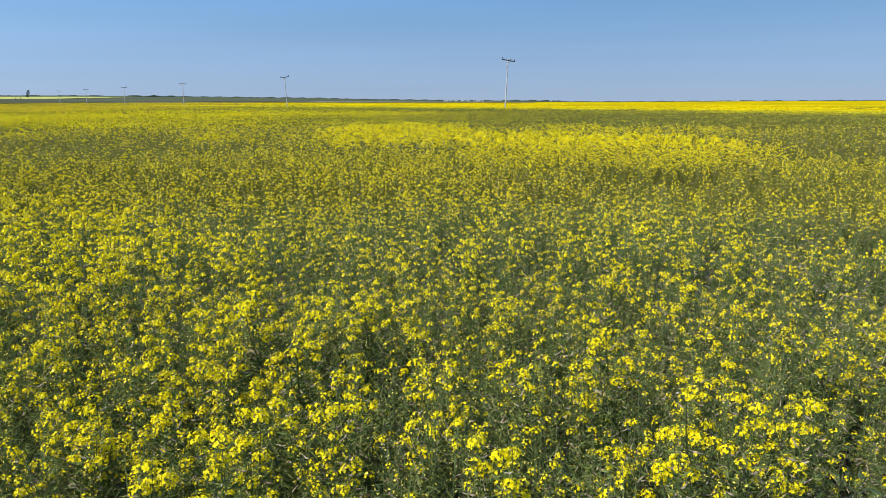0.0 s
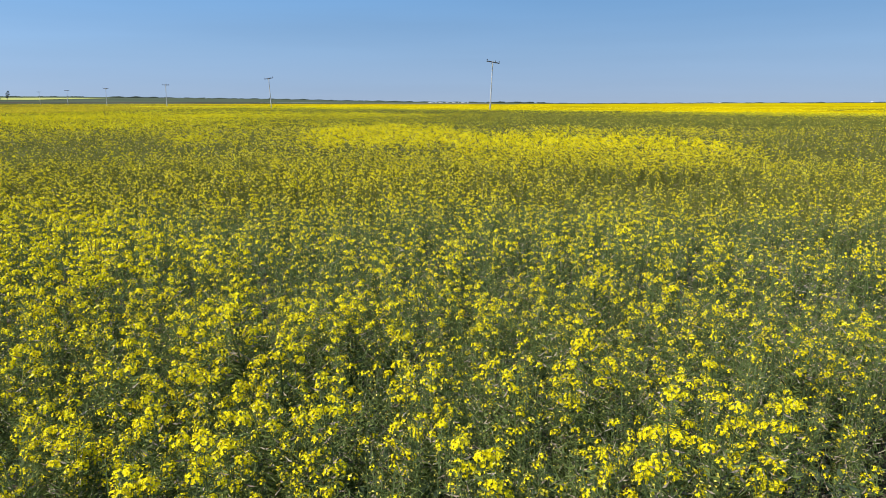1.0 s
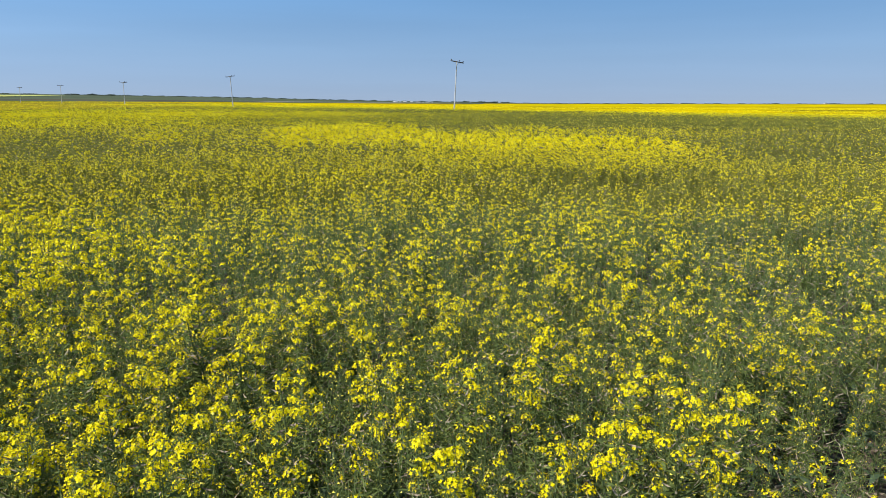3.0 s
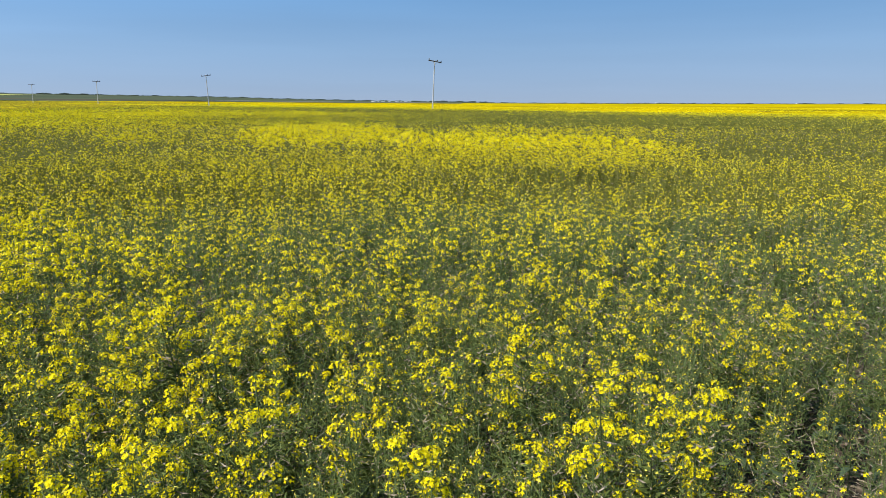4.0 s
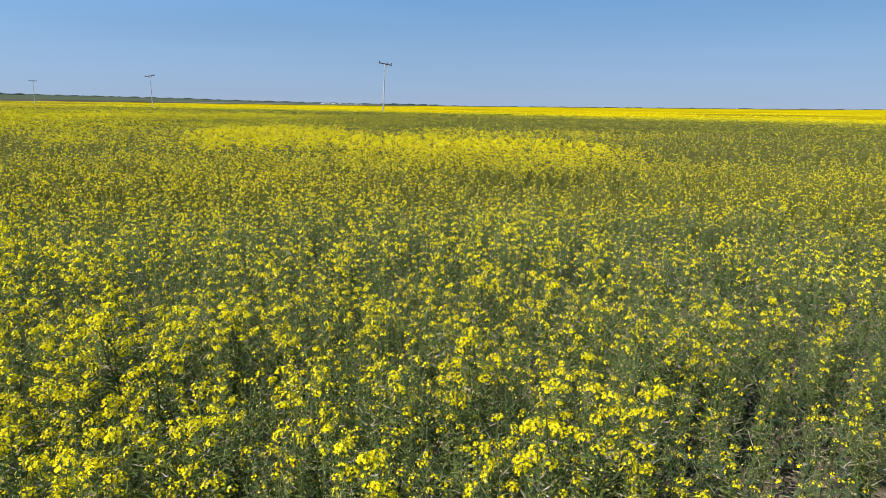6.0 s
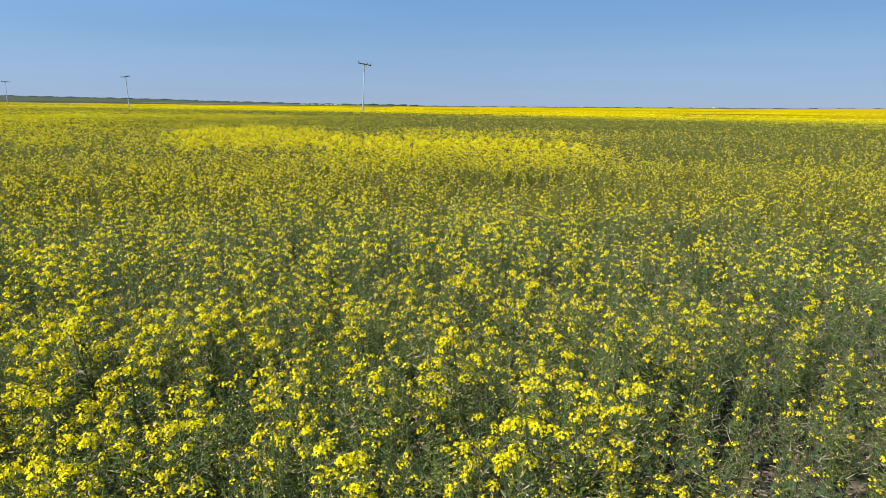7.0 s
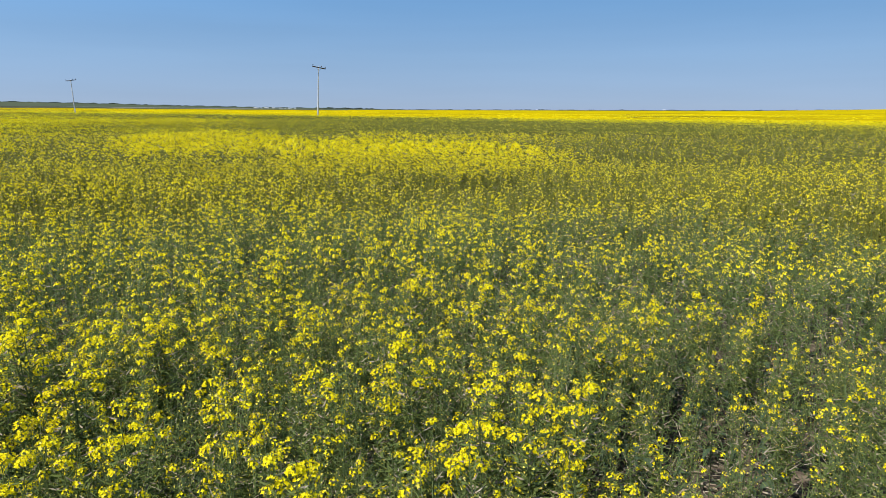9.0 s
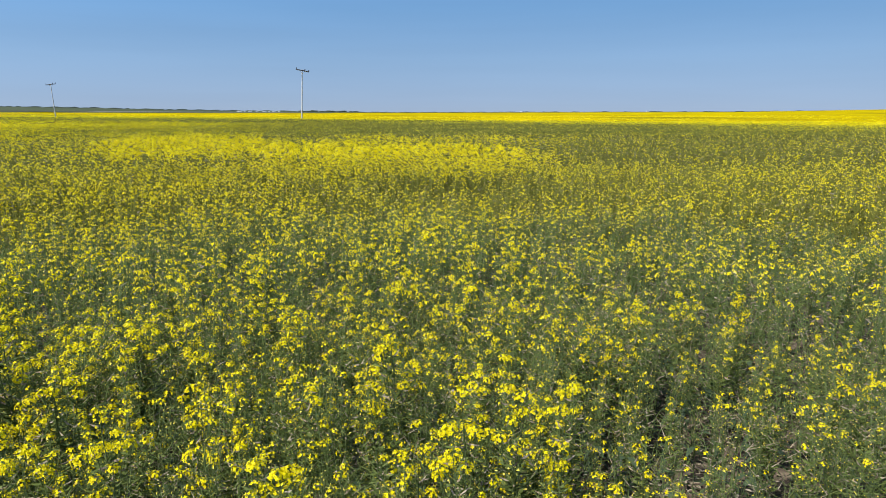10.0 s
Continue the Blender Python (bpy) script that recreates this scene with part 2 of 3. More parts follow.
# ---- how thickly the crop flowers ----
FAR_BLOOM = [  # x, y, half length, half width, bearing of the length, amount
    (-1.3, 24.0, 6.8, 2.7, -3, 0.66), (2.6, 18.2, 5.5, 1.9, 5, 0.80), (4.7, 16.0, 4.2, 1.7, 8, 0.76), (6.6, 15.6, 3.6, 1.2, 12, 0.30), (3.9, 11.9, 1.3, 0.7, 15, 0.60), 
    (8.8, 25.6, 5.2, 2.0, 100, 0.46), (-7.0, 21.8, 2.6, 1.0, -18, 0.42), (-0.4, 11.0, 4.4, 2.6, 0, 0.20), (-6.0, 14.5, 3.0, 2.5, -20, -0.05), (6.0, 7.3, 4.5, 2.6, 42, -0.09), (9.0, 47.5, 25.0, 14.0, 90, -0.20),
    (21.0, 26.0, 14.0, 9.0, 131, -0.12), (-24.0, 62.0, 38.0, 24.0, -20, 0.36), (-95.0, 175.0, 130.0, 55.0, -28, 0.34), (-9.5, 18.0, 5.0, 2.0, -30, -0.07)]
NEAR_BLOOM = [
    (-3.3, 5.6, 2.2, 0.9, -33, 0.55), (-1.6, 3.1, 1.5, 1.2, 150, 0.34), (-0.7, 1.95, 0.8, 0.8, 0, 0.32), (0.6, 3.6, 1.0, 1.1, 0, 0.10), (0.35, 1.6, 0.3, 0.5, 0, 0.14),
    (-0.5, 5.4, 1.2, 1.6, 0, -0.04), (0.1, 2.4, 2.4, 2.2, 0, 0.07), (-0.7, 3.9, 1.0, 1.9, 0, 0.07), (1.6, 1.75, 1.1, 0.8, 41, -0.01), (2.6, 2.9, 1.6, 1.0, 42, 0.01), (5.2, 6.4, 3.0, 2.0, 38, -0.05),
    (-5.0, 9.3, 3.8, 3.0, -28, 0.06), (9.0, 10.5, 4.5, 3.0, 45, 0.03), (-4.6, 17.5, 4.5, 2.6, -12, 0.13), (-3.4, 22.5, 4.0, 2.4, -9, 0.10)]


def bloom(x, y):
    """0: no flowers, 1: a closed sheet of flowers."""
    d = 0.27 - 0.05 * np.clip((np.hypot(x, y) - 15) / 6, 0, 1) + 0.09 * waves(x, y, 2.4, 11) + 0.07 * waves(x, y, 9.0, 12) + (0.15 * waves(x, y, 0.42, 13) + 0.06 * waves(x, y, 1.0, 14)) * np.clip((20 - np.hypot(x, y)) / 8, 0, 1)
    for cx, cy, a, b, way, amount in FAR_BLOOM + NEAR_BLOOM:
        c, s = math.cos(radians(way)), math.sin(radians(way))
        u, w = (x - cx) * s + (y - cy) * c, (x - cx) * c - (y - cy) * s
        d = d + amount * np.exp(-0.5 * ((u / a) ** 2 + (w / b) ** 2) ** 3)
    far = np.maximum((x - 11.3) * 0.796 + (y - 121.5) * 0.605 + 5, (x - 8) * 0.911 + (y - 107) * 0.412) / 10  # towards and past the line of poles
    return np.clip(d - 0.14 * gap(x, y) + 0.7 / (1 + np.exp(-np.clip(far * 3, -30, 30))), 0, 1)


GAPS = [(1.55, 1.75, 0.6, 0.34, 41, 0.5), (1.9, 2.5, 0.5, 0.2, 60, 0.5), (1.15, 1.35, 0.12, 0.25, 41, 0.35), (2.1, 1.95, 0.5, 0.28, 50, 0.45), (3.0, 2.7, 0.4, 0.2, 70, 0.5), (3.3, 5.5, 0.42, 0.30, 80, 1.1), (3.0, 10.2, 0.95, 0.46, 80, 1.25), (5.0, 5.5, 0.4, 0.2, 80, 0.8), (5.6, 5.0, 0.3, 0.2, 60, 0.8), (9.0, 14.6, 1.6, 0.5, 80, 0.6), (4.4, 4.5, 0.35, 0.15, 80, 0.9), (0.0, 2.75, 0.35, 0.12, 70, 0.3), (-1.0, 1.5, 0.25, 0.14, 60, 0.5)]


def gap(x, y):
    """Thin, low places in the stand, where stems and soil show."""
    d = 0
    for cx, cy, a, b, way, amount in GAPS:
        c, s = math.cos(radians(way)), math.sin(radians(way))
        u, w = (x - cx) * s + (y - cy) * c, (x - cx) * c - (y - cy) * s
        d = d + amount * np.exp(-0.5 * ((u / a) ** 2 + (w / b) ** 2))
    return np.clip(d, 0, 1)


def crop_height(x, y):
    return 0.74 - 0.22 * gap(x, y) + 0.03 * waves(x, y, 1.6, 21) + 0.035 * waves(x, y, 7.0, 22) + 0.12 * (bloom(x, y) - 0.36)


under = sheet("canola_understory", np.geomspace(8.0, 660, 185), np.concatenate([np.arange(-92, -38, 1.0), np.arange(-38, 54, 0.4), np.arange(54, 101, 1.0)]),
              lambda x, y: np.where(np.hypot(x, y) < 8.02, -0.15, 0.0) + (0.15 + 0.85 * np.clip((np.hypot(x, y) - 8.0) / 6, 0, 1)) * (1 - 0.7 * gap(x, y)) * (crop_height(x, y) * np.interp(np.hypot(x, y), [12, 40, 80], [0.52, 0.60, 0.84]) + 0.04 * waves(x, y, 0.5, 31)), SHADED_UNDER)
tagged(under, "dense grey-green stems and pods below the canola flowers, darkened for gap shade", "crop", kind="stuff")


def bloom_edge(az):
    """How far off the full bloom begins, by bearing."""
    s, c = np.sin(np.radians(az)), np.cos(np.radians(az))
    r1, r2 = 77.5 / np.maximum(0.796 * s + 0.605 * c, 0.2), 51.4 / np.maximum(0.911 * s + 0.412 * c, 0.1)
    return np.minimum(np.minimum(r1, r2) * 1.10 + 5, 650.0) + np.interp(az, [-17, -10, 0], [260.0, 60.0, 0.0])


far_field = sheet("far_canola_field", np.geomspace(60, 1000, 110), np.arange(-60, 80, 0.5),
                  lambda x, y: 0.45 + 0.36 * np.clip((np.hypot(x, y) - bloom_edge(np.degrees(np.arctan2(x, y)))) / 7, 0, 1) + 0.05 * waves(x, y, 40.0, 32) - 2.2 * np.clip((np.hypot(x, y) - 940) / 40, 0, 1), FARYEL,
                  start=bloom_edge)
tagged(far_field, "bright yellow canola field in full bloom beyond the poles", "crop field", kind="structure")
green_field = sheet("far_green_field", np.geomspace(640, 2600, 40), np.arange(-60, 8, 0.5),
                    lambda x, y: 0.9 + 0.2 * waves(x, y, 90.0, 33) + 0.4 * np.clip((np.hypot(x, y) - 640) / 20, 0, 1), HAZYGREEN)
tagged(green_field, "dull green crop on the low hill", "crop field", kind="structure")
right_field = sheet("far_green_field", np.geomspace(985, 2600, 30), np.arange(7, 80, 0.5), lambda x, y: 0.8 + 0.2 * waves(x, y, 90.0, 34), HAZYGREEN)
tagged(right_field, "dull green crop beyond the yellow field", "crop field", kind="structure")
fallow = sheet("far_fallow_field", np.geomspace(660, 900, 8), np.arange(-16, 6, 0.5), lambda x, y: 0.7 + 0.9 * np.clip((np.hypot(x, y) - 660) / 120, 0, 1), FARGREY,
               start=lambda a: np.interp(a, [-16, -6, 6], [890.0, 660.0, 660.0]))
tagged(fallow, "grey-brown stubble strip below the hill", "field", kind="structure")
tilled = sheet("far_tilled_field", np.geomspace(690, 900, 8), np.arange(-40, -9, 0.5), lambda x, y: 0.7 + 0.9 * np.clip((np.hypot(x, y) - 660) / 120, 0, 1), TILLED,
               start=lambda a: np.interp(a, [-40, -30, -22, -14, -9], [700.0, 680.0, 730.0, 760.0, 890.0]))
tagged(tilled, "dark brown tilled strip at the foot of the hill", "field", kind="structure")
golden = sheet("far_golden_crop", np.geomspace(110, 645, 60), np.arange(-60, -4, 0.5), lambda x, y: crop_height(x, y) * 0.93 - 1.2 * np.clip((np.hypot(x, y) - 600) / 45, 0, 1), GOLD,
               start=lambda a: np.interp(a, [-60, -28, -18, -4], [110.0, 110.0, 170.0, 420.0]))
tagged(golden, "golden brown canola stretching to the hill", "crop field", kind="structure")
pale = sheet("pale_canola_field", np.geomspace(1340, 2050, 16), np.arange(-60, -23.9, 0.25), lambda x, y: 2.0 + 0 * x, PALEYEL,
             start=lambda a: np.interp(a, [-60, -29, -24], [1340.0, 1380.0, 2030.0]))
tagged(pale, "pale yellow canola field on the hillside", "crop field", kind="structure")


# ---- canola plants ----
P_PETAL, P_STEM, P_POD, P_LEAF, P_DRY, P_PALE, P_YOUNG = range(7)
CROP = [PETAL, STEM, POD, LEAF, DRY, PALE, GREENTOP]


def flower(g, c, n, size, lod, rng, mat=0):
    """One four-petalled flower at c, facing n."""
    n = n / np.linalg.norm(n)
    u = np.cross(n, (0.2, 0.5, 0.84))
    u /= np.linalg.norm(u)
    w = np.cross(n, u)
    a0 = rng.uniform(0, 6.28)
    if lod == 1:  # a star of four petals
        g.add([c + size * (1.12, 0.5)[i % 2] * (math.cos(a0 + i * 0.785) * u + math.sin(a0 + i * 0.785) * w) + (0.25 * size * n if i % 2 == 0 else 0) for i in range(8)], [tuple(range(8))], mat)
        return
    if lod:
        g.add([c + size * rng.uniform(0.8, 1.15) * (math.cos(a0 + i * 1.571) * u + math.sin(a0 + i * 1.571) * w) for i in range(4)], [(0, 1, 2, 3)], mat)
        return
    for i in range(4):
        a = a0 + i * 1.571 + rng.uniform(-0.2, 0.2)
        d, e = math.cos(a) * u + math.sin(a) * w, -math.sin(a) * u + math.cos(a) * w
        cup = rng.uniform(0.0, 0.5) * n
        l = size * rng.uniform(0.85, 1.1)
        g.add([c + 0.05 * l * d, c + 0.65 * l * d + 0.48 * l * e + 0.4 * l * cup, c + 1.05 * l * d + l * cup, c + 0.65 * l * d - 0.48 * l * e + 0.4 * l * cup], [(0, 1, 2, 3)], P_PETAL)


def head(g, n, lod, rng, tip=(0, 0, 0), pieces=0, size=1.0, faded=0.0):
    """A close dome of n flowers round the tip of a raceme, with buds on top; pieces: drawn as so many flakes."""
    tip = np.asarray(tip, float)
    m = pieces or n
    dome = (0.004 + 0.0032 * math.sqrt(n)) * size
    for k in range(m):
        f = (k + 0.5) / m
        a, th = k * 2.4 + rng.uniform(-0.5, 0.5), 0.2 + 1.65 * f ** 0.6
        r = dome * rng.uniform(0.75, 1.15)
        out = np.array([math.sin(th) * math.cos(a), math.sin(th) * math.sin(a), 0.9 * math.cos(th)])
        low = rng.uniform(0, 0.04) if rng.rand() < 0.06 else 0
        flower(g, tip + out * r + (0, 0, -0.45 * dome - low), out + (0, 0, 0.35) + rng.uniform(-0.3, 0.3, 3), (1.32 if lod else 1.34) * dome / math.sqrt(m) * rng.uniform(0.85, 1.15), lod, rng, P_PALE if rng.rand() < faded else P_PETAL)
    if lod == 0:
        for k in range(4):
            a, r = k * 2.2, 0.005 * (k > 0)
            c, s = tip + (r * math.cos(a), r * math.sin(a), 0.5 * dome + 0.002 - 0.003 * (k > 0)), 0.0024
            g.add([c + (s, 0, 0), c + (-0.5 * s, 0.87 * s, 0), c + (-0.5 * s, -0.87 * s, 0), c + (0, 0, 2.2 * s)], [(0, 1, 3), (1, 2, 3), (2, 0, 3)], P_POD)


def pods(g, n, lod, rng, top, way, length):
    """Thin curved seed pods that stand off the raceme below its flowers."""
    for k in range(n):
        f = rng.uniform(0.0, 1.0)
        base = np.asarray(top) - np.asarray(way) * (0.018 + f * length)
        a = k * 2.4 + rng.uniform(-0.4, 0.4)
        out = np.array([math.cos(a), math.sin(a), rng.uniform(-0.1, 0.95)])
        out /= np.linalg.norm(out)
        l, r = rng.uniform(0.036, 0.076) * (0.5 + 0.5 * f), (0.0013, 0.0017, 0.0032, 0.0058, 0.0095)[lod]
        side = np.cross(out, (0, 0, 1.0))
        side /= np.linalg.norm(side)
        up = np.cross(side, out)
        roll = rng.uniform(0, 3.14)
        side, up = math.cos(roll) * side + math.sin(roll) * up, math.cos(roll) * up - math.sin(roll) * side
        p0, p1, p2 = base, base + out * l * 0.5 - (0, 0, 0.10 * l), base + out * l + (0, 0, 0.14 * l)
        hue = P_DRY if rng.rand() < 0.12 else P_YOUNG if lod > 2 else P_POD
        if lod == 0:
            g.add([p0, p1 + side * r + up * r, p2, p1 - side * r + up * r * 0.3], [(0, 1, 2), (0, 2, 3)], hue)
        else:
            g.add([p0 + side * r, p2, p0 - side * r], [(0, 1, 2)], hue)


def specks(g, n, rng, top, way, length, size):
    """Faded petals and small late flowers caught among the pods."""
    for k in range(n):
        at0 = np.asarray(top) - np.asarray(way) * rng.uniform(0.02, length) + rng.uniform(-0.03, 0.03, 3)
        u, w = rng.normal(0, 1, 3), rng.normal(0, 1, 3)
        u, w = size * u / np.linalg.norm(u), size * w / np.linalg.norm(w)
        g.add([at0 + u, at0 + w, at0 - 0.7 * (u + w)], [(0, 1, 2)], P_DRY if rng.rand() < 0.15 else P_PALE)


def leaf(g, base, way, length, width, lod, rng, mat=P_LEAF):
    """A long wavy leaf that arches out and droops."""
    way = np.array([math.cos(way), math.sin(way), 0])
    side = np.array([-way[1], way[0], 0])
    n = 5 if lod == 0 else 2
    v, rise, droop = [], rng.uniform(0.2, 0.7), rng.uniform(0.5, 1.2)
    for k in range(n + 1):
        f = k / n
        c = np.asarray(base) + way * length * f * (1 - 0.2 * f) + np.array([0, 0, length * (rise * f - droop * f * f)])
        w = width * (math.sin(math.pi * min(1, 0.12 + 0.86 * f)) ** 0.8) * 0.5
        wave = 0.12 * width * math.sin(k * 2.1)
        v += [c + side * w + (0, 0, 0.3 * w + wave), c, c - side * w + (0, 0, 0.3 * w - wave)] if lod == 0 else [c + side * w, c - side * w]
    m = 3 if lod == 0 else 2
    g.add(v, [(k * m + j, k * m + j + 1, (k + 1) * m + j + 1, (k + 1) * m + j) for k in range(n) for j in range(m - 1)], mat)


def plan(rng, rich, share, height=0.74):
    """Branching of one plant: the stem's bends, and for every raceme its foot, tip and flower count."""
    lean = rng.uniform(-0.05, 0.05, 2)
    def axis(z):
        return np.array([lean[0] * z * z * 2, lean[1] * z * z * 2, z])
    top = axis(height)
    racemes = [(axis(height * 0.72), top)]
    for k in range(rng.randint(5, 8)):
        foot = axis(height * rng.uniform(0.35, 0.66))
        a, out = k * 2.4 + rng.uniform(-0.5, 0.5), rng.uniform(0.015, 0.075)
        tip = foot + np.array([math.cos(a) * out, math.sin(a) * out, 0])
        tip[2] = height * (1 - rng.uniform(0.0, 0.24))
        racemes.append((foot, tip))
    counts = []
    for _ in racemes:
        if rng.rand() < share:
            counts.append(int(6 + 25 * rich ** 0.9 * rng.uniform(0.35, 1.15)))
        else:
            counts.append(0)
    return axis, height, racemes, counts


def plant_arrays(rich, lod, seed):
    """A whole plant as one template for the crop farther off."""
    rng = np.random.RandomState(seed)
    g = Geo()
    axis, h, racemes, counts = plan(rng, rich, 0.30 + 0.75 * rich if lod < 3 else 0.36 + 0.66 * rich if lod < 4 else 0.06 + 0.94 * rich ** 1.35)
    if lod < 3:
        tube(g, (0, 0, 0), axis(h * 0.72), 0.0038, 0.0024, 3, P_STEM)
    for (foot, tip), n in zip(racemes, counts):
        way = (tip - foot) / np.linalg.norm(tip - foot)
        side = np.array([way[1] + 0.3, -way[0] + 0.2, 0])
        side /= np.linalg.norm(side)
        low = foot * 0.8 if lod < 3 else foot
        if lod < 4:
            wide = (0, 0.0014, 0.0018, 0.0028)[lod]
            g.add([low - side * wide, low + side * wide, tip + side * 0.7 * wide, tip - side * 0.7 * wide], [(0, 1, 2, 3)], P_STEM if lod < 3 else P_YOUNG)
        if n:
            head(g, n, lod, rng, tip, (0, int(0.8 * n), 3 + 2 * n // 5, 2 + n // 5, 2 + n // 11)[lod], (1, 1, 0.88, 0.86, 0.85 + 0.4 * rich)[lod], (0, 0.1, 0.2, 0.35, 0.35)[lod] * (1 - rich))
        if lod == 1:
            pods(g, 20, 1, rng, tip, way, 0.38), specks(g, 5, rng, tip, way, 0.22, 0.0054)
        elif lod == 2:
            pods(g, 11, 2, rng, tip, way, 0.30), specks(g, 3, rng, tip, way, 0.14, 0.0068)
        elif lod == 3:
            pods(g, 3, 3, rng, tip, way, 0.22), specks(g, 1, rng, tip, way, 0.08, 0.0100)
        else:
            pods(g, 2, 4, rng, tip, way, 0.14)
    if lod < 3:
        for k in range(7 if lod == 1 else 4):
            z = rng.uniform(0.03, 0.42)
            dead = rng.rand() < 0.06
            leaf(g, axis(z), rng.uniform(0, 6.28), rng.uniform(0.05, 0.14) * (0.5 if dead else 1), rng.uniform(0.020, 0.048) * (0.45 if dead else 1), 1, rng, P_DRY if dead else P_LEAF)
    return g.arrays()


def tuft_arrays(rich, size, blades, seed):
    """A far tuft: a few racemes' worth of bloom over green, for the crop at long range."""
    rng = np.random.RandomState(seed)
    g = Geo()
    for k in range(blades):
        yellow = k < int(blades * (0.02 + 0.95 * rich ** 1.25) + rng.rand())
        c = np.array([*rng.uniform(-0.5, 0.5, 2) * size * 3.5, rng.uniform(-0.8, 0.0) * size - (0 if yellow else 0.1 * size)])
        n = np.array([*rng.uniform(-1, 1, 2), rng.uniform(0.1, 1.0)])
        n /= np.linalg.norm(n)
        u = np.cross(n, (0.3, 0.1, 0.9))
        u /= np.linalg.norm(u)
        w, s = np.cross(n, u), size * rng.uniform(0.28, 0.5) * (0.55 + 0.6 * rich if yellow else 1)
        if yellow:
            g.add([c + s * u, c + 0.9 * s * w, c - 0.8 * s * (u + w)], [(0, 1, 2)], P_PETAL)
        else:
            g.add([c + 0.45 * s * u, c + (0.6 * s * n[0], 0.6 * s * n[1], 1.1 * s), c - 0.45 * s * u], [(0, 1, 2)], P_PALE if rng.rand() < 0.07 else P_YOUNG)
    return g.arrays()


def tangle_arrays(blades, wide, hue, seed):
    """Thin arching pods and twigs that lean together between the plants."""
    rng = np.random.RandomState(seed)
    g = Geo()
    for k in range(blades):
        a, b = rng.uniform(0, 6.28), rng.uniform(0, 6.28)
        c = np.array([0.055 * math.cos(a), 0.055 * math.sin(a), rng.uniform(-0.16, 0.0)]) * rng.uniform(0.2, 1.3)
        out = np.array([math.cos(b), math.sin(b), rng.uniform(-0.2, 1.0)]) * rng.uniform(0.022, 0.05)
        side = np.cross(out, rng.normal(0, 1, 3))
        side *= wide / np.linalg.norm(side)
        g.add([c - side, c + side, c + out], [(0, 1, 2)], P_DRY if rng.rand() < 0.06 else hue)
    return g.arrays()


def spots(step, r0, r1, seed, b0=-35.0, b1=51.0):
    """Uneven places in the stretch of field between two ranges."""
    r = np.random.RandomState(seed)
    n = int(math.ceil(r1 / step)) + 1
    ix, iy = np.meshgrid(np.arange(-n, n + 1), np.arange(-2, n + 1))
    x = (ix.ravel() + r.uniform(-0.5, 0.5, ix.size)) * step
    y = (iy.ravel() + r.uniform(-0.5, 0.5, iy.size)) * step
    d, a = np.hypot(x, y), np.degrees(np.arctan2(x, y))
    keep = (d >= r0) & (d < r1) & (a > b0) & (a < b1)
    return x[keep], y[keep], r


def spread_crop(name, label, step, r0, r1, seed, kinds, make, scale0, b0=-35.0, b1=51.0, thin=0.75, uneven=0.28):
    x, y, r = spots(step, r0, r1, seed, b0, b1)
    stand = r.rand(len(x)) > thin * gap(x, y)
    x, y = x[stand], y[stand]
    d = bloom(x, y)
    d = np.clip(d + r.normal(0, uneven, len(x)) * (1 - 0.75 * d), 0, 0.999)
    variants = 5
    templates = [make((k // variants + 0.5) / kinds, 100 * seed + k) for k in range(kinds * variants)]
    which = (d * kinds).astype(int) * variants + r.randint(0, variants, len(x))
    scale, z = scale0(x, y, r)
    arrays = scatter(templates, which, np.stack([x, y, z], -1), r.uniform(0, 6.28, len(x)), np.abs(r.normal(0, 0.17, len(x))), r.uniform(0, 6.28, len(x)), scale)
    ob = new(name, mesh_from(name, arrays, CROP))
    return tagged(ob, label, "crop", kind="stuff")


def by_height(x, y, r):
    return crop_height(x, y) / 0.74 * r.uniform(0.84, 1.10, len(x)), land(x, y)


def lower(x, y, r):
    return crop_height(x, y) / 0.74 * r.uniform(0.76, 0.98, len(x)), land(x, y)


def between(x, y, r):
    return r.uniform(0.8, 1.25, len(x)), land(x, y) + crop_height(x, y) * r.uniform(0.50, 0.86, len(x))


def on_top(x, y, r):
    return r.uniform(0.8, 1.25, len(x)), land(x, y) + crop_height(x, y) * r.uniform(0.9, 1.06, len(x))


NEAR = 4.4
spread_crop("canola_undergrowth", "tangle of podded canola stems and small flowers between the plants", 0.118, 1.0, NEAR, 5, 6, lambda d, s: plant_arrays(d * 0.55, 1, s), lower, -40, 57, thin=0.6)
for step, r0, r1, blades, wide, hue, seed in ((0.055, 1.0, NEAR, 16, 0.0016, P_POD, 21), (0.10, NEAR, 8.0, 13, 0.0028, P_POD, 22), (0.15, 8.0, 15.0, 9, 0.0048, P_YOUNG, 23)):
    spread_crop("canola_tangle", "fine tangle of thin green pods and twigs between the plants", step, r0, r1, seed, 1, lambda d, s: tangle_arrays(blades, wide, hue, s), between, -38, 55, thin=0.85)
for step, r0, r1, wide, b0, seed in ((0.14, 1.0, NEAR, 0.0016, 15, 24), (0.18, NEAR, 8.0, 0.0028, 22, 25)):
    spread_crop("dry_tangle", "withered tan pods and twigs among the canola", step, r0, r1, seed, 1, lambda d, s: tangle_arrays(9, wide, P_DRY, s), between, b0, 55, thin=0.3)
spread_crop("canola_crop", "flowering canola standing waist-high, grey-green with yellow heads", 0.145, NEAR, 8.0, 1, 6, lambda d, s: plant_arrays(d, 2, s), by_height, -36, 53)
spread_crop("canola_crop", "canola crop with small yellow heads over green pods", 0.157, 8.0, 15.0, 2, 6, lambda d, s: plant_arrays(d, 3, s), by_height)
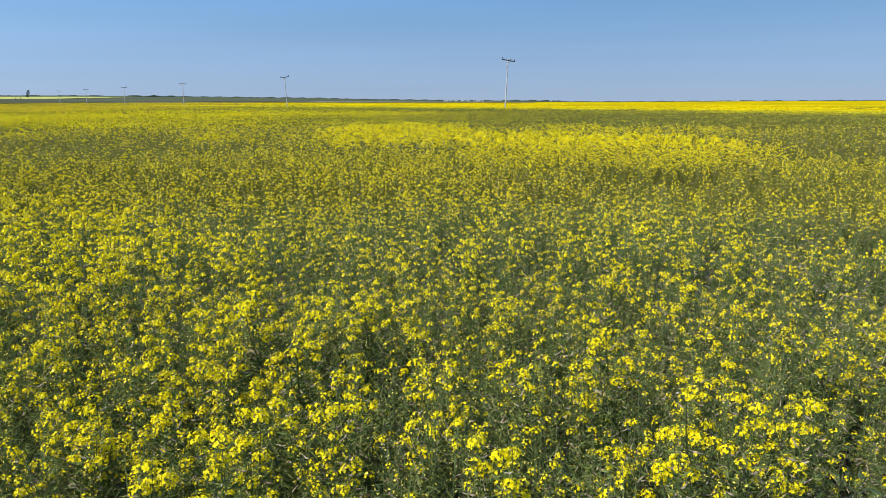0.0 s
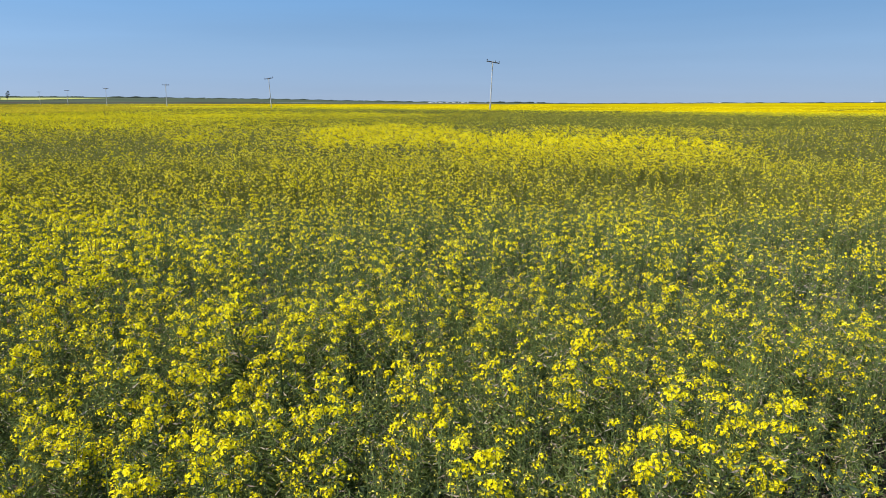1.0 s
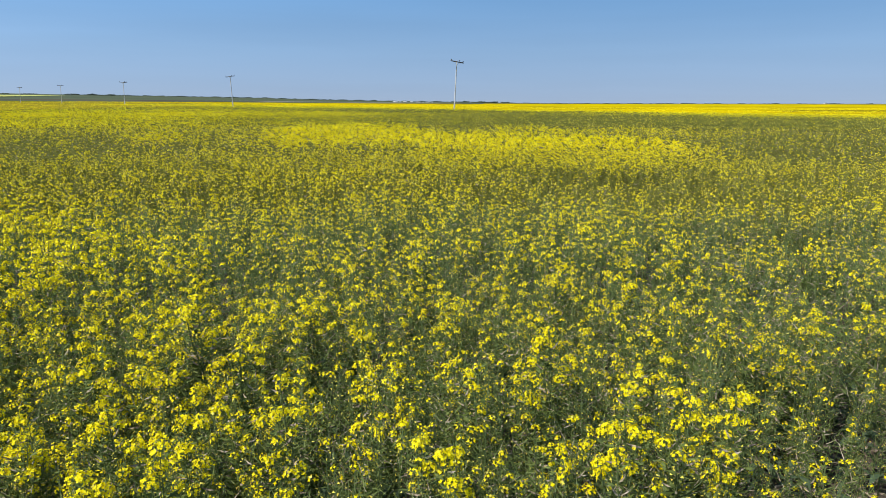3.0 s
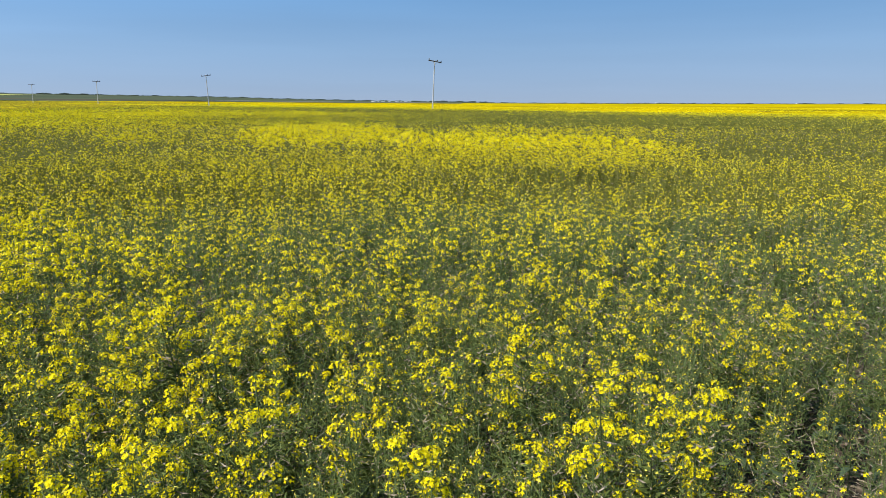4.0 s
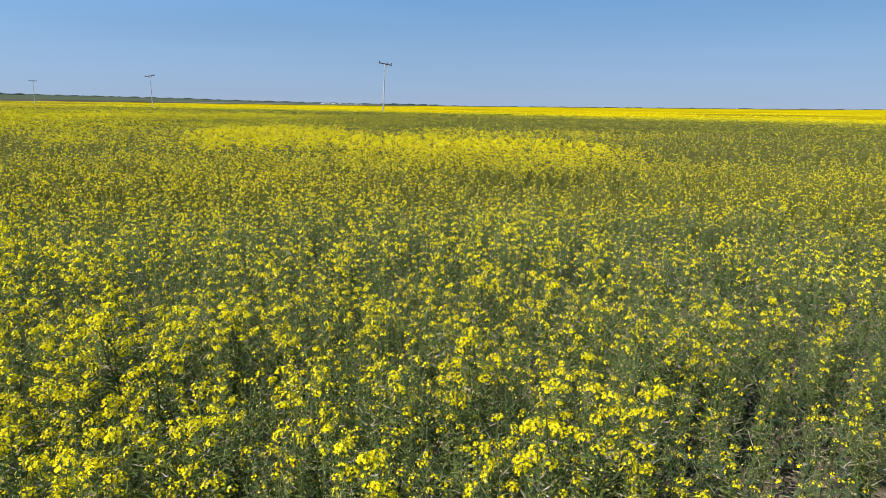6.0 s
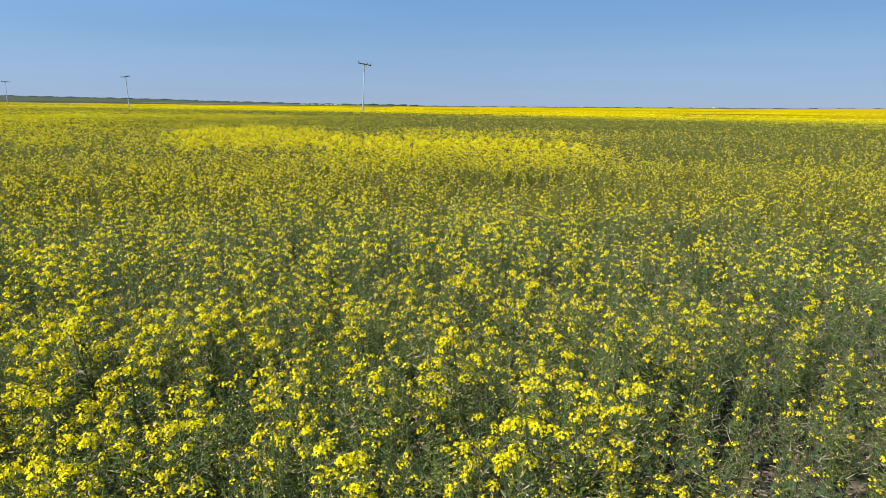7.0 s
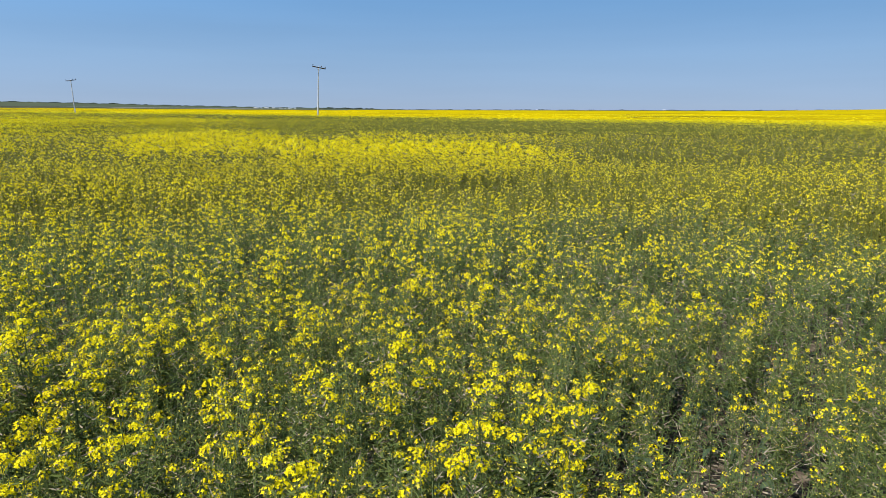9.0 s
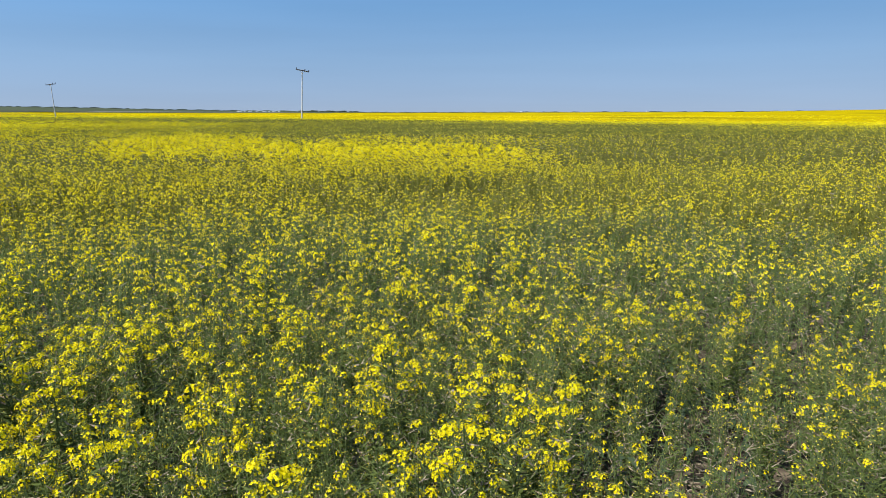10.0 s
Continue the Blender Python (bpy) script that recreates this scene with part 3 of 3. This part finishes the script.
spread_crop("canola_crop", "canola crop with thick yellow bloom in patches", 0.262, 15.0, 33.0, 6, 6, lambda d, s: plant_arrays(d, 4, s), by_height)
spread_crop("canola_crop", "distant canola crop, dull green between yellow patches", 0.38, 33.0, 75.0, 3, 8, lambda d, s: tuft_arrays(d, 0.10, 11, s), on_top, uneven=0.1)
spread_crop("canola_crop", "far canola crop running up to the poles", 0.82, 75.0, 175.0, 4, 8, lambda d, s: tuft_arrays(d, 0.17, 5, s), on_top, uneven=0.1)
spread_crop("canola_crop", "far canola crop turning full yellow towards the hill", 1.5, 175.0, 330.0, 7, 8, lambda d, s: tuft_arrays(d, 0.24, 7, s), on_top, uneven=0.1, b1=10.0)


spread_crop("canola_crop", "farthest canola crop, golden brown under the hill", 2.6, 330.0, 640.0, 8, 8, lambda d, s: tuft_arrays(d * 0.6, 0.35, 8, s), on_top, uneven=0.1, b1=-6.0)


for b0, b1, seed in ((-92.0, -40.0, 13), (57.0, 100.0, 14)):  # the stand goes on to both sides
    spread_crop("canola_crop", "canola growing on along the field's edge", 0.17, 1.2, 9.0, seed, 6, lambda d, s: plant_arrays(d, 3, s), by_height, b0, b1)
    spread_crop("canola_crop", "canola crop running on along the field's edge", 0.36, 9.0, 22.0, seed + 2, 6, lambda d, s: tuft_arrays(d, 0.16, 8, s), on_top, b0, b1)


# near plants, each one a thing
HEADS = {}
SIZES = (7, 10, 15, 20, 27)
for n in SIZES:
    for k in range(3):
        g = Geo()
        head(g, n, 0, np.random.RandomState(500 + 10 * n + k))
        HEADS[n, k] = mesh_from("flower_head", g.arrays(), CROP)
PODS = []
for k in range(6):
    g = Geo()
    pods(g, 44, 0, np.random.RandomState(700 + k), (0, 0, 0), (0, 0, 1), 0.38)
    specks(g, 12, np.random.RandomState(760 + k), (0, 0, 0), (0, 0, 1), 0.24, 0.0052)
    PODS.append(mesh_from("raceme", g.arrays(), CROP))
LEAVES = []
for k in range(8):
    g, rng = Geo(), np.random.RandomState(800 + k)
    leaf(g, (0, 0, 0), 0, rng.uniform(0.07, 0.14), rng.uniform(0.024, 0.046), 0, rng, P_LEAF)
    LEAVES.append(mesh_from("leaf", g.arrays(), CROP, True))


def canola_plant(rich, seed):
    """One plant of its own: stem, leaves, and racemes with flowers over pods."""
    rng = np.random.RandomState(seed)
    plant = root("canola_plant")
    word = "thickly flowering" if rich > 0.66 else "moderately flowering" if rich > 0.33 else "sparsely flowering, mostly podded"
    tagged(plant, word + " canola plant with thin grey-green stems", "plant", "canola plants at the field's edge")
    axis, h, racemes, counts = plan(rng, rich, 0.30 + 0.78 * rich)
    g = Geo()
    for k in range(4):
        tube(g, axis(h * 0.18 * k), axis(h * 0.18 * (k + 1)), 0.0042 - 0.0006 * k, 0.0036 - 0.0006 * k, 5, P_STEM)
    for foot, tip in racemes:
        mid = (foot + tip) / 2 + (0.15 * (tip - foot) * (1, 1, 0))
        tube(g, foot, mid, 0.0024, 0.0018, 3, P_STEM), tube(g, mid, tip, 0.0018, 0.0010, 3, P_STEM)
    part("stem", g, CROP, plant)
    for (foot, tip), n in zip(racemes, counts):
        way = Vector(tip - foot).to_track_quat("Z", "Y").to_matrix().to_4x4()
        turn = pose(0, 0, 0, 0, 0, rng.uniform(0, 360))
        p = tagged(part("raceme", PODS[rng.randint(6)], CROP, plant), kind="stuff")
        p.matrix_basis = Matrix.Translation(tip) @ way @ turn
        if n:
            size = min(SIZES, key=lambda q: abs(q - n))
            f = tagged(part("flower_head", HEADS[size, rng.randint(3)], CROP, plant), kind="stuff")
            f.matrix_basis = Matrix.Translation(tip) @ way @ turn
    for k in range(rng.randint(4, 8)):
        z = rng.uniform(0.05, 0.38)
        f = part("leaf", LEAVES[rng.randint(8)], CROP, plant)
        f.matrix_basis = Matrix.Translation(axis(z)) @ pose(0, 0, 0, 0, 0, rng.uniform(0, 360)) @ Matrix.Scale(rng.uniform(0.7, 1.3) * (1.2 - z), 4)
    return plant


KINDS = [(rich, [canola_plant(rich, 900 + 10 * i + k) for k in range(5)]) for i, rich in enumerate((0.12, 0.32, 0.52, 0.75, 0.95))]
x, y, r = spots(0.206, 1.15, 4.2, 9, -37, 54)
d = bloom(x, y)
d = np.clip(d + r.normal(0, 0.28, len(x)) * (1 - 0.75 * d), 0, 0.99)
first = set()
for k in range(len(x)):
    if r.rand() < 0.7 * gap(x[k], y[k]):
        continue
    rich, made = KINDS[int(d[k] * 5)]
    j = r.randint(5)
    s = float(crop_height(x[k], y[k]) / 0.74 * r.uniform(0.84, 1.07))
    m = pose(x[k], y[k], 0, r.normal(0, 5), r.normal(0, 5), r.uniform(0, 360)) @ Matrix.Scale(s, 4)
    if made[j] not in first:
        first.add(made[j])
        made[j].matrix_basis = m
    else:
        copy_thing(made[j], m)
PROMINENT = [(-0.32, 2.17), (-0.30, 1.86), (0.21, 1.61), (0.30, 1.53), (-0.79, 1.58), (-0.91, 2.01), (-1.63, 2.57), (-0.56, 1.60), (0.66, 2.51), (0.67, 2.00), (0.75, 1.90), (-1.14, 1.98), (-0.57, 1.87), (-1.04, 2.79), (-0.60, 2.56), (0.21, 3.81), (1.11, 1.93), (0.86, 1.83), (0.66, 1.59), (0.57, 1.90)]
LATE = [(0.94, 1.65), (1.15, 1.78), (1.01, 2.01), (1.05, 1.45), (1.25, 1.55), (0.93, 1.46), (1.06, 1.62), (0.99, 1.79)]
for k, (px, py) in enumerate(PROMINENT + LATE):  # tall, thickly flowering plants that stand out of the crop
    plant = KINDS[4 - k % 2 if k < len(PROMINENT) else 3][1][k % 5]
    m = pose(px, py, 0, r.normal(0, 2), r.normal(0, 2), 67 * k) @ Matrix.Scale((1.10 if k < len(PROMINENT) else 0.9) + 0.05 * math.sin(k * 2.0), 4)
    if plant in first:
        copy_thing(plant, m)
    else:
        first.add(plant)
        plant.matrix_basis = m
for _, made in KINDS:  # kinds that the field did not call for
    for plant in made:
        if plant not in first:
            for o in (*plant.children_recursive, plant):
                bpy.data.objects.remove(o)


# ---- fallen leaves on the soil ----
def litter_arrays(seed):
    """A dead leaf, curled and lying on the ground."""
    rng = np.random.RandomState(seed)
    g, long, wide = Geo(), rng.uniform(0.018, 0.05), rng.uniform(0.008, 0.02)
    curl = rng.uniform(0.1, 0.5)
    v = []
    for k in range(4):
        f = k / 3
        w = wide * math.sin(math.pi * (0.12 + 0.78 * f)) / 2
        v += [(long * (f - 0.5), -w, 0.004 + curl * w + rng.uniform(0, 0.006)), (long * (f - 0.5), 0, 0.003), (long * (f - 0.5), w, 0.004 + curl * w + rng.uniform(0, 0.006))]
    g.add(v, [(3 * k + j, 3 * k + j + 3, 3 * k + j + 4, 3 * k + j + 1) for k in range(3) for j in range(2)], P_DRY)
    return g.arrays()


x, y, r = spots(0.048, 1.0, 4.2, 15, -40, 57)
lies = r.rand(len(x)) < 0.25 + 0.75 * gap(x, y)
x, y = x[lies], y[lies]
n = len(x)
fallen = scatter([litter_arrays(1500 + k) for k in range(8)], r.randint(0, 8, n), np.stack([x, y, 0.012 + 0.03 * r.rand(n)], -1), r.uniform(0, 6.28, n), np.zeros(n), np.zeros(n), r.uniform(0.7, 1.3, n))
tagged(new("leaf_litter", mesh_from("leaf_litter", fallen, CROP, True)), "dead curled leaves lying on the bare soil", "leaf litter", kind="stuff")


# ---- poles ----
def utility_pole(x, y, lean, arm_turn, arm_tilt, tall=8.75):
    """A single-arm wooden pole with insulators."""
    pole = root("utility_pole")
    g = Geo()
    tube(g, (0, 0, -0.3), (0, 0, tall - 0.05), 0.125, 0.08, 14, 0, caps=False)
    tube(g, (0, 0, tall - 0.05), (0, 0, tall - 0.02), 0.08, 0.01, 14, 0, caps=False)
    part("post", g, [POLE], pole, smooth=True)
    g = Geo()
    box(g, 0, -0.17, tall - 0.32, 2.44, 0.13, 0.16, 0, 0.012)
    arm = part("crossarm", g, [ARM], pole, "dark crossarm")
    for px in (-1.13, 0.42, 1.13):
        g = Geo()
        tube(g, (px, -0.17, tall - 0.165), (px, -0.17, tall - 0.06), 0.03, 0.03, 8, 0)
        tube(g, (px, -0.17, tall - 0.06), (px, -0.17, tall + 0.02), 0.09, 0.085, 10, 0)
        tube(g, (px, -0.17, tall + 0.022), (px, -0.17, tall + 0.10), 0.06, 0.045, 10, 0)
        part("insulator", g, [GLAZE], arm, "dark glazed insulator")
    arm.matrix_basis = Matrix.Translation((0, 0, tall - 0.24)) @ pose(0, 0, 0, 0, arm_tilt, 0) @ Matrix.Translation((0, 0, 0.24 - tall))
    for px in (-1, 1):
        g = Geo()
        tube(g, (px * 0.55, -0.245, tall - 0.26), (px * 0.02, -0.16, tall - 0.72), 0.018, 0.018, 6, 0)
        part("brace", g, [STEEL], pole)
    pole.matrix_world = pose(x, y, float(land(np.array(x), np.array(y))), 0, lean, arm_turn)
    return tagged(pole, "weathered grey wooden power pole with a dark crossarm", "utility pole", "poles along the field line")


for k, lean in enumerate((3.0, -2.5, 0.5, 1.0, 1.5, -0.5)):
    utility_pole((10.83, -42.5, -96.9, -151.1, -205.2, -259.3)[k], 121.5 + 71.2 * k, lean, 20 if k == 0 else 30, (5.5, -6.5, 1.0, 0.0, 0.0, 0.0)[k], (8.92, 8.8, 8.95, 9.05, 9.15, 9.25)[k])


# ---- far trees and farms ----
def clump(g, c, r, rng, mat=0):
    """A small ragged mass of leaves."""
    v = rng.normal(0, 1, (6, 3)) * 0.15 + [(1, 0, 0), (0, 1, 0), (-1, 0, 0), (0, -1, 0), (0, 0, 0.9), (0, 0, -0.8)]
    g.add(np.asarray(c) + v * r, [(0, 1, 4), (1, 2, 4), (2, 3, 4), (3, 0, 4), (1, 0, 5), (2, 1, 5), (3, 2, 5), (0, 3, 5)], mat)


def at(bearing, r):
    x, y = r * math.sin(radians(bearing)), r * math.cos(radians(bearing))
    return x, y, float(land(np.array(x), np.array(y)))


def tree_belt(b0, b1, r, tall, seed, fill=1.0):
    rng = np.random.RandomState(seed)
    g = Geo()
    n = int((b1 - b0) * r / 57.3 / 1.5)
    for k in range(n):
        b = b0 + (b1 - b0) * (k + rng.rand()) / n
        if math.sin(b * 3.1 + seed) + math.sin(b * 7.7) * 0.7 < 2.2 * (1 - fill) - 1.2:
            continue
        x, y, z = at(b, r + rng.uniform(-15, 15))
        h = tall * rng.uniform(0.66, 0.82) * (0.85 + 0.2 * math.sin(b * 5 + seed))
        for j in range(4):
            clump(g, (x + rng.uniform(-2, 2), y + rng.uniform(-2, 2), z + h * rng.uniform(0.15, 0.8)), h * rng.uniform(0.30, 0.42), rng)
    ob = new("tree_belt", mesh_from("tree_belt", g.arrays(), [TREES]))
    return tagged(ob, "dark shelter belt of trees along the horizon", "trees", kind="stuff")


tree_belt(-21, -7.8, 2550, 5.6, 1, 1.0)
tree_belt(-7.8, 6.0, 2500, 6.0, 2, 1.0)
tree_belt(5.0, 9.5, 2300, 7.5, 3, 1.0)
tree_belt(9.5, 24.0, 2500, 3.6, 4, 0.6)
tree_belt(21.0, 52.0, 2400, 3.8, 5, 0.35)
tree_belt(-24.0, -20.6, 2450, 7.5, 6, 0.97)
tree_belt(-45, -24.5, 2500, 5.0, 7, 0.45)


def tree(bearing, r, tall, seed, label):
    rng = np.random.RandomState(seed)
    thing = root("tree", Matrix.Translation(at(bearing, r)))
    g = Geo()
    tube(g, (0, 0, -0.3), (0.2, 0, tall * 0.35), 0.32, 0.22, 8, 0), tube(g, (0.2, 0, tall * 0.35), (tall * 0.09, 0, tall * 0.8), 0.22, 0.07, 8, 0)
    for k in range(7):
        a, z = k * 2.4, tall * rng.uniform(0.3, 0.7)
        tube(g, (0.15, 0, z), (math.cos(a) * tall * 0.16, math.sin(a) * tall * 0.16, z + tall * 0.15), 0.1, 0.03, 5, 0)
    part("trunk", g, [BARK], thing)
    g = Geo()
    for k in range(110):
        a, z = rng.uniform(0, 6.28), rng.uniform(0.36, 1.0)
        w = tall * 0.17 * math.sin(math.pi * min(1, max(0.05, (z - 0.30) / 0.74))) ** 0.6
        q = w * math.sqrt(rng.rand())
        clump(g, (math.cos(a) * q + tall * 0.22 * (z - 0.4), math.sin(a) * q, tall * z), tall * rng.uniform(0.018, 0.05), rng)
    part("crown", g, [TREES], thing)
    return tagged(thing, label, "tree")


tree(-30.45, 1250, 15.5, 41, "tall narrow poplar by a far farmyard")
tree(-30.9, 1255, 5.0, 42, "low bushy tree beside the tall poplar")
tree(-31.2, 1260, 4.5, 43, "low bushy tree in the farmyard")


def building(bearing, r, long, wide, wall_h, roof_h, turn, label):
    x, y, z = at(bearing, r)
    b = root("farm_building", pose(x, y, z, 0, 0, turn))
    g = Geo()
    box(g, 0, 0, -0.5, long, wide, wall_h + 0.5, 0)
    part("wall", g, [WHITE], b)
    g = Geo()
    l, w = long / 2 + 0.4, wide / 2 + 0.5
    v = [(-l, -w, wall_h), (l, -w, wall_h), (l, w, wall_h), (-l, w, wall_h), (-l, 0, wall_h + roof_h), (l, 0, wall_h + roof_h)]
    g.add(v, [(0, 1, 5, 4), (2, 3, 4, 5), (1, 2, 5), (3, 0, 4), (3, 2, 1, 0)], 0)
    part("roof", g, [ROOF], b)
    g = Geo()
    box(g, 0, -wide / 2 - 0.06, 0, 4.0, 0.12, wall_h * 0.8, 0)
    part("door", g, [FARGREY], b)
    return tagged(b, label, "farm building", "far farmyard buildings")


def grain_bin(bearing, r, radius, tall):
    x, y, z = at(bearing, r)
    b = root("grain_bin", Matrix.Translation((x, y, z)))
    g = Geo()
    tube(g, (0, 0, -0.5), (0, 0, tall), radius, radius, 20, 0)
    part("wall", g, [ROOF], b)
    g = Geo()
    tube(g, (0, 0, tall + 0.004), (0, 0, tall + radius * 0.5), radius * 1.04, 0.4, 20, 0)
    part("roof", g, [ROOF], b)
    return tagged(b, "pale steel grain bin in a far farmyard", "grain bin", "far grain bins")


for bearing, r, long, wide, wall_h, roof_h, turn in ((0.3, 1500, 9, 6, 1.8, 1.0, 20), (1.1, 1540, 8, 5, 1.9, 1.1, -10), (1.62, 1460, 5, 5, 2.0, 1.0, 0),
                                                     (2.2, 1520, 7, 5, 1.6, 0.9, 15), (2.9, 1560, 6, 5, 1.5, 0.9, 30), (22.8, 2300, 5, 4, 1.8, 1.0, 0), (32.7, 2250, 7, 5, 2.0, 1.2, 10)):
    building(bearing, r, long, wide, wall_h, roof_h, turn, "white far-off farm building with a pale roof")
for bearing, r, radius, tall in ((0.7, 1545, 1.6, 2.0), (2.55, 1550, 1.6, 2.0), (3.3, 1560, 1.7, 2.2)):
    grain_bin(bearing, r, radius, tall)
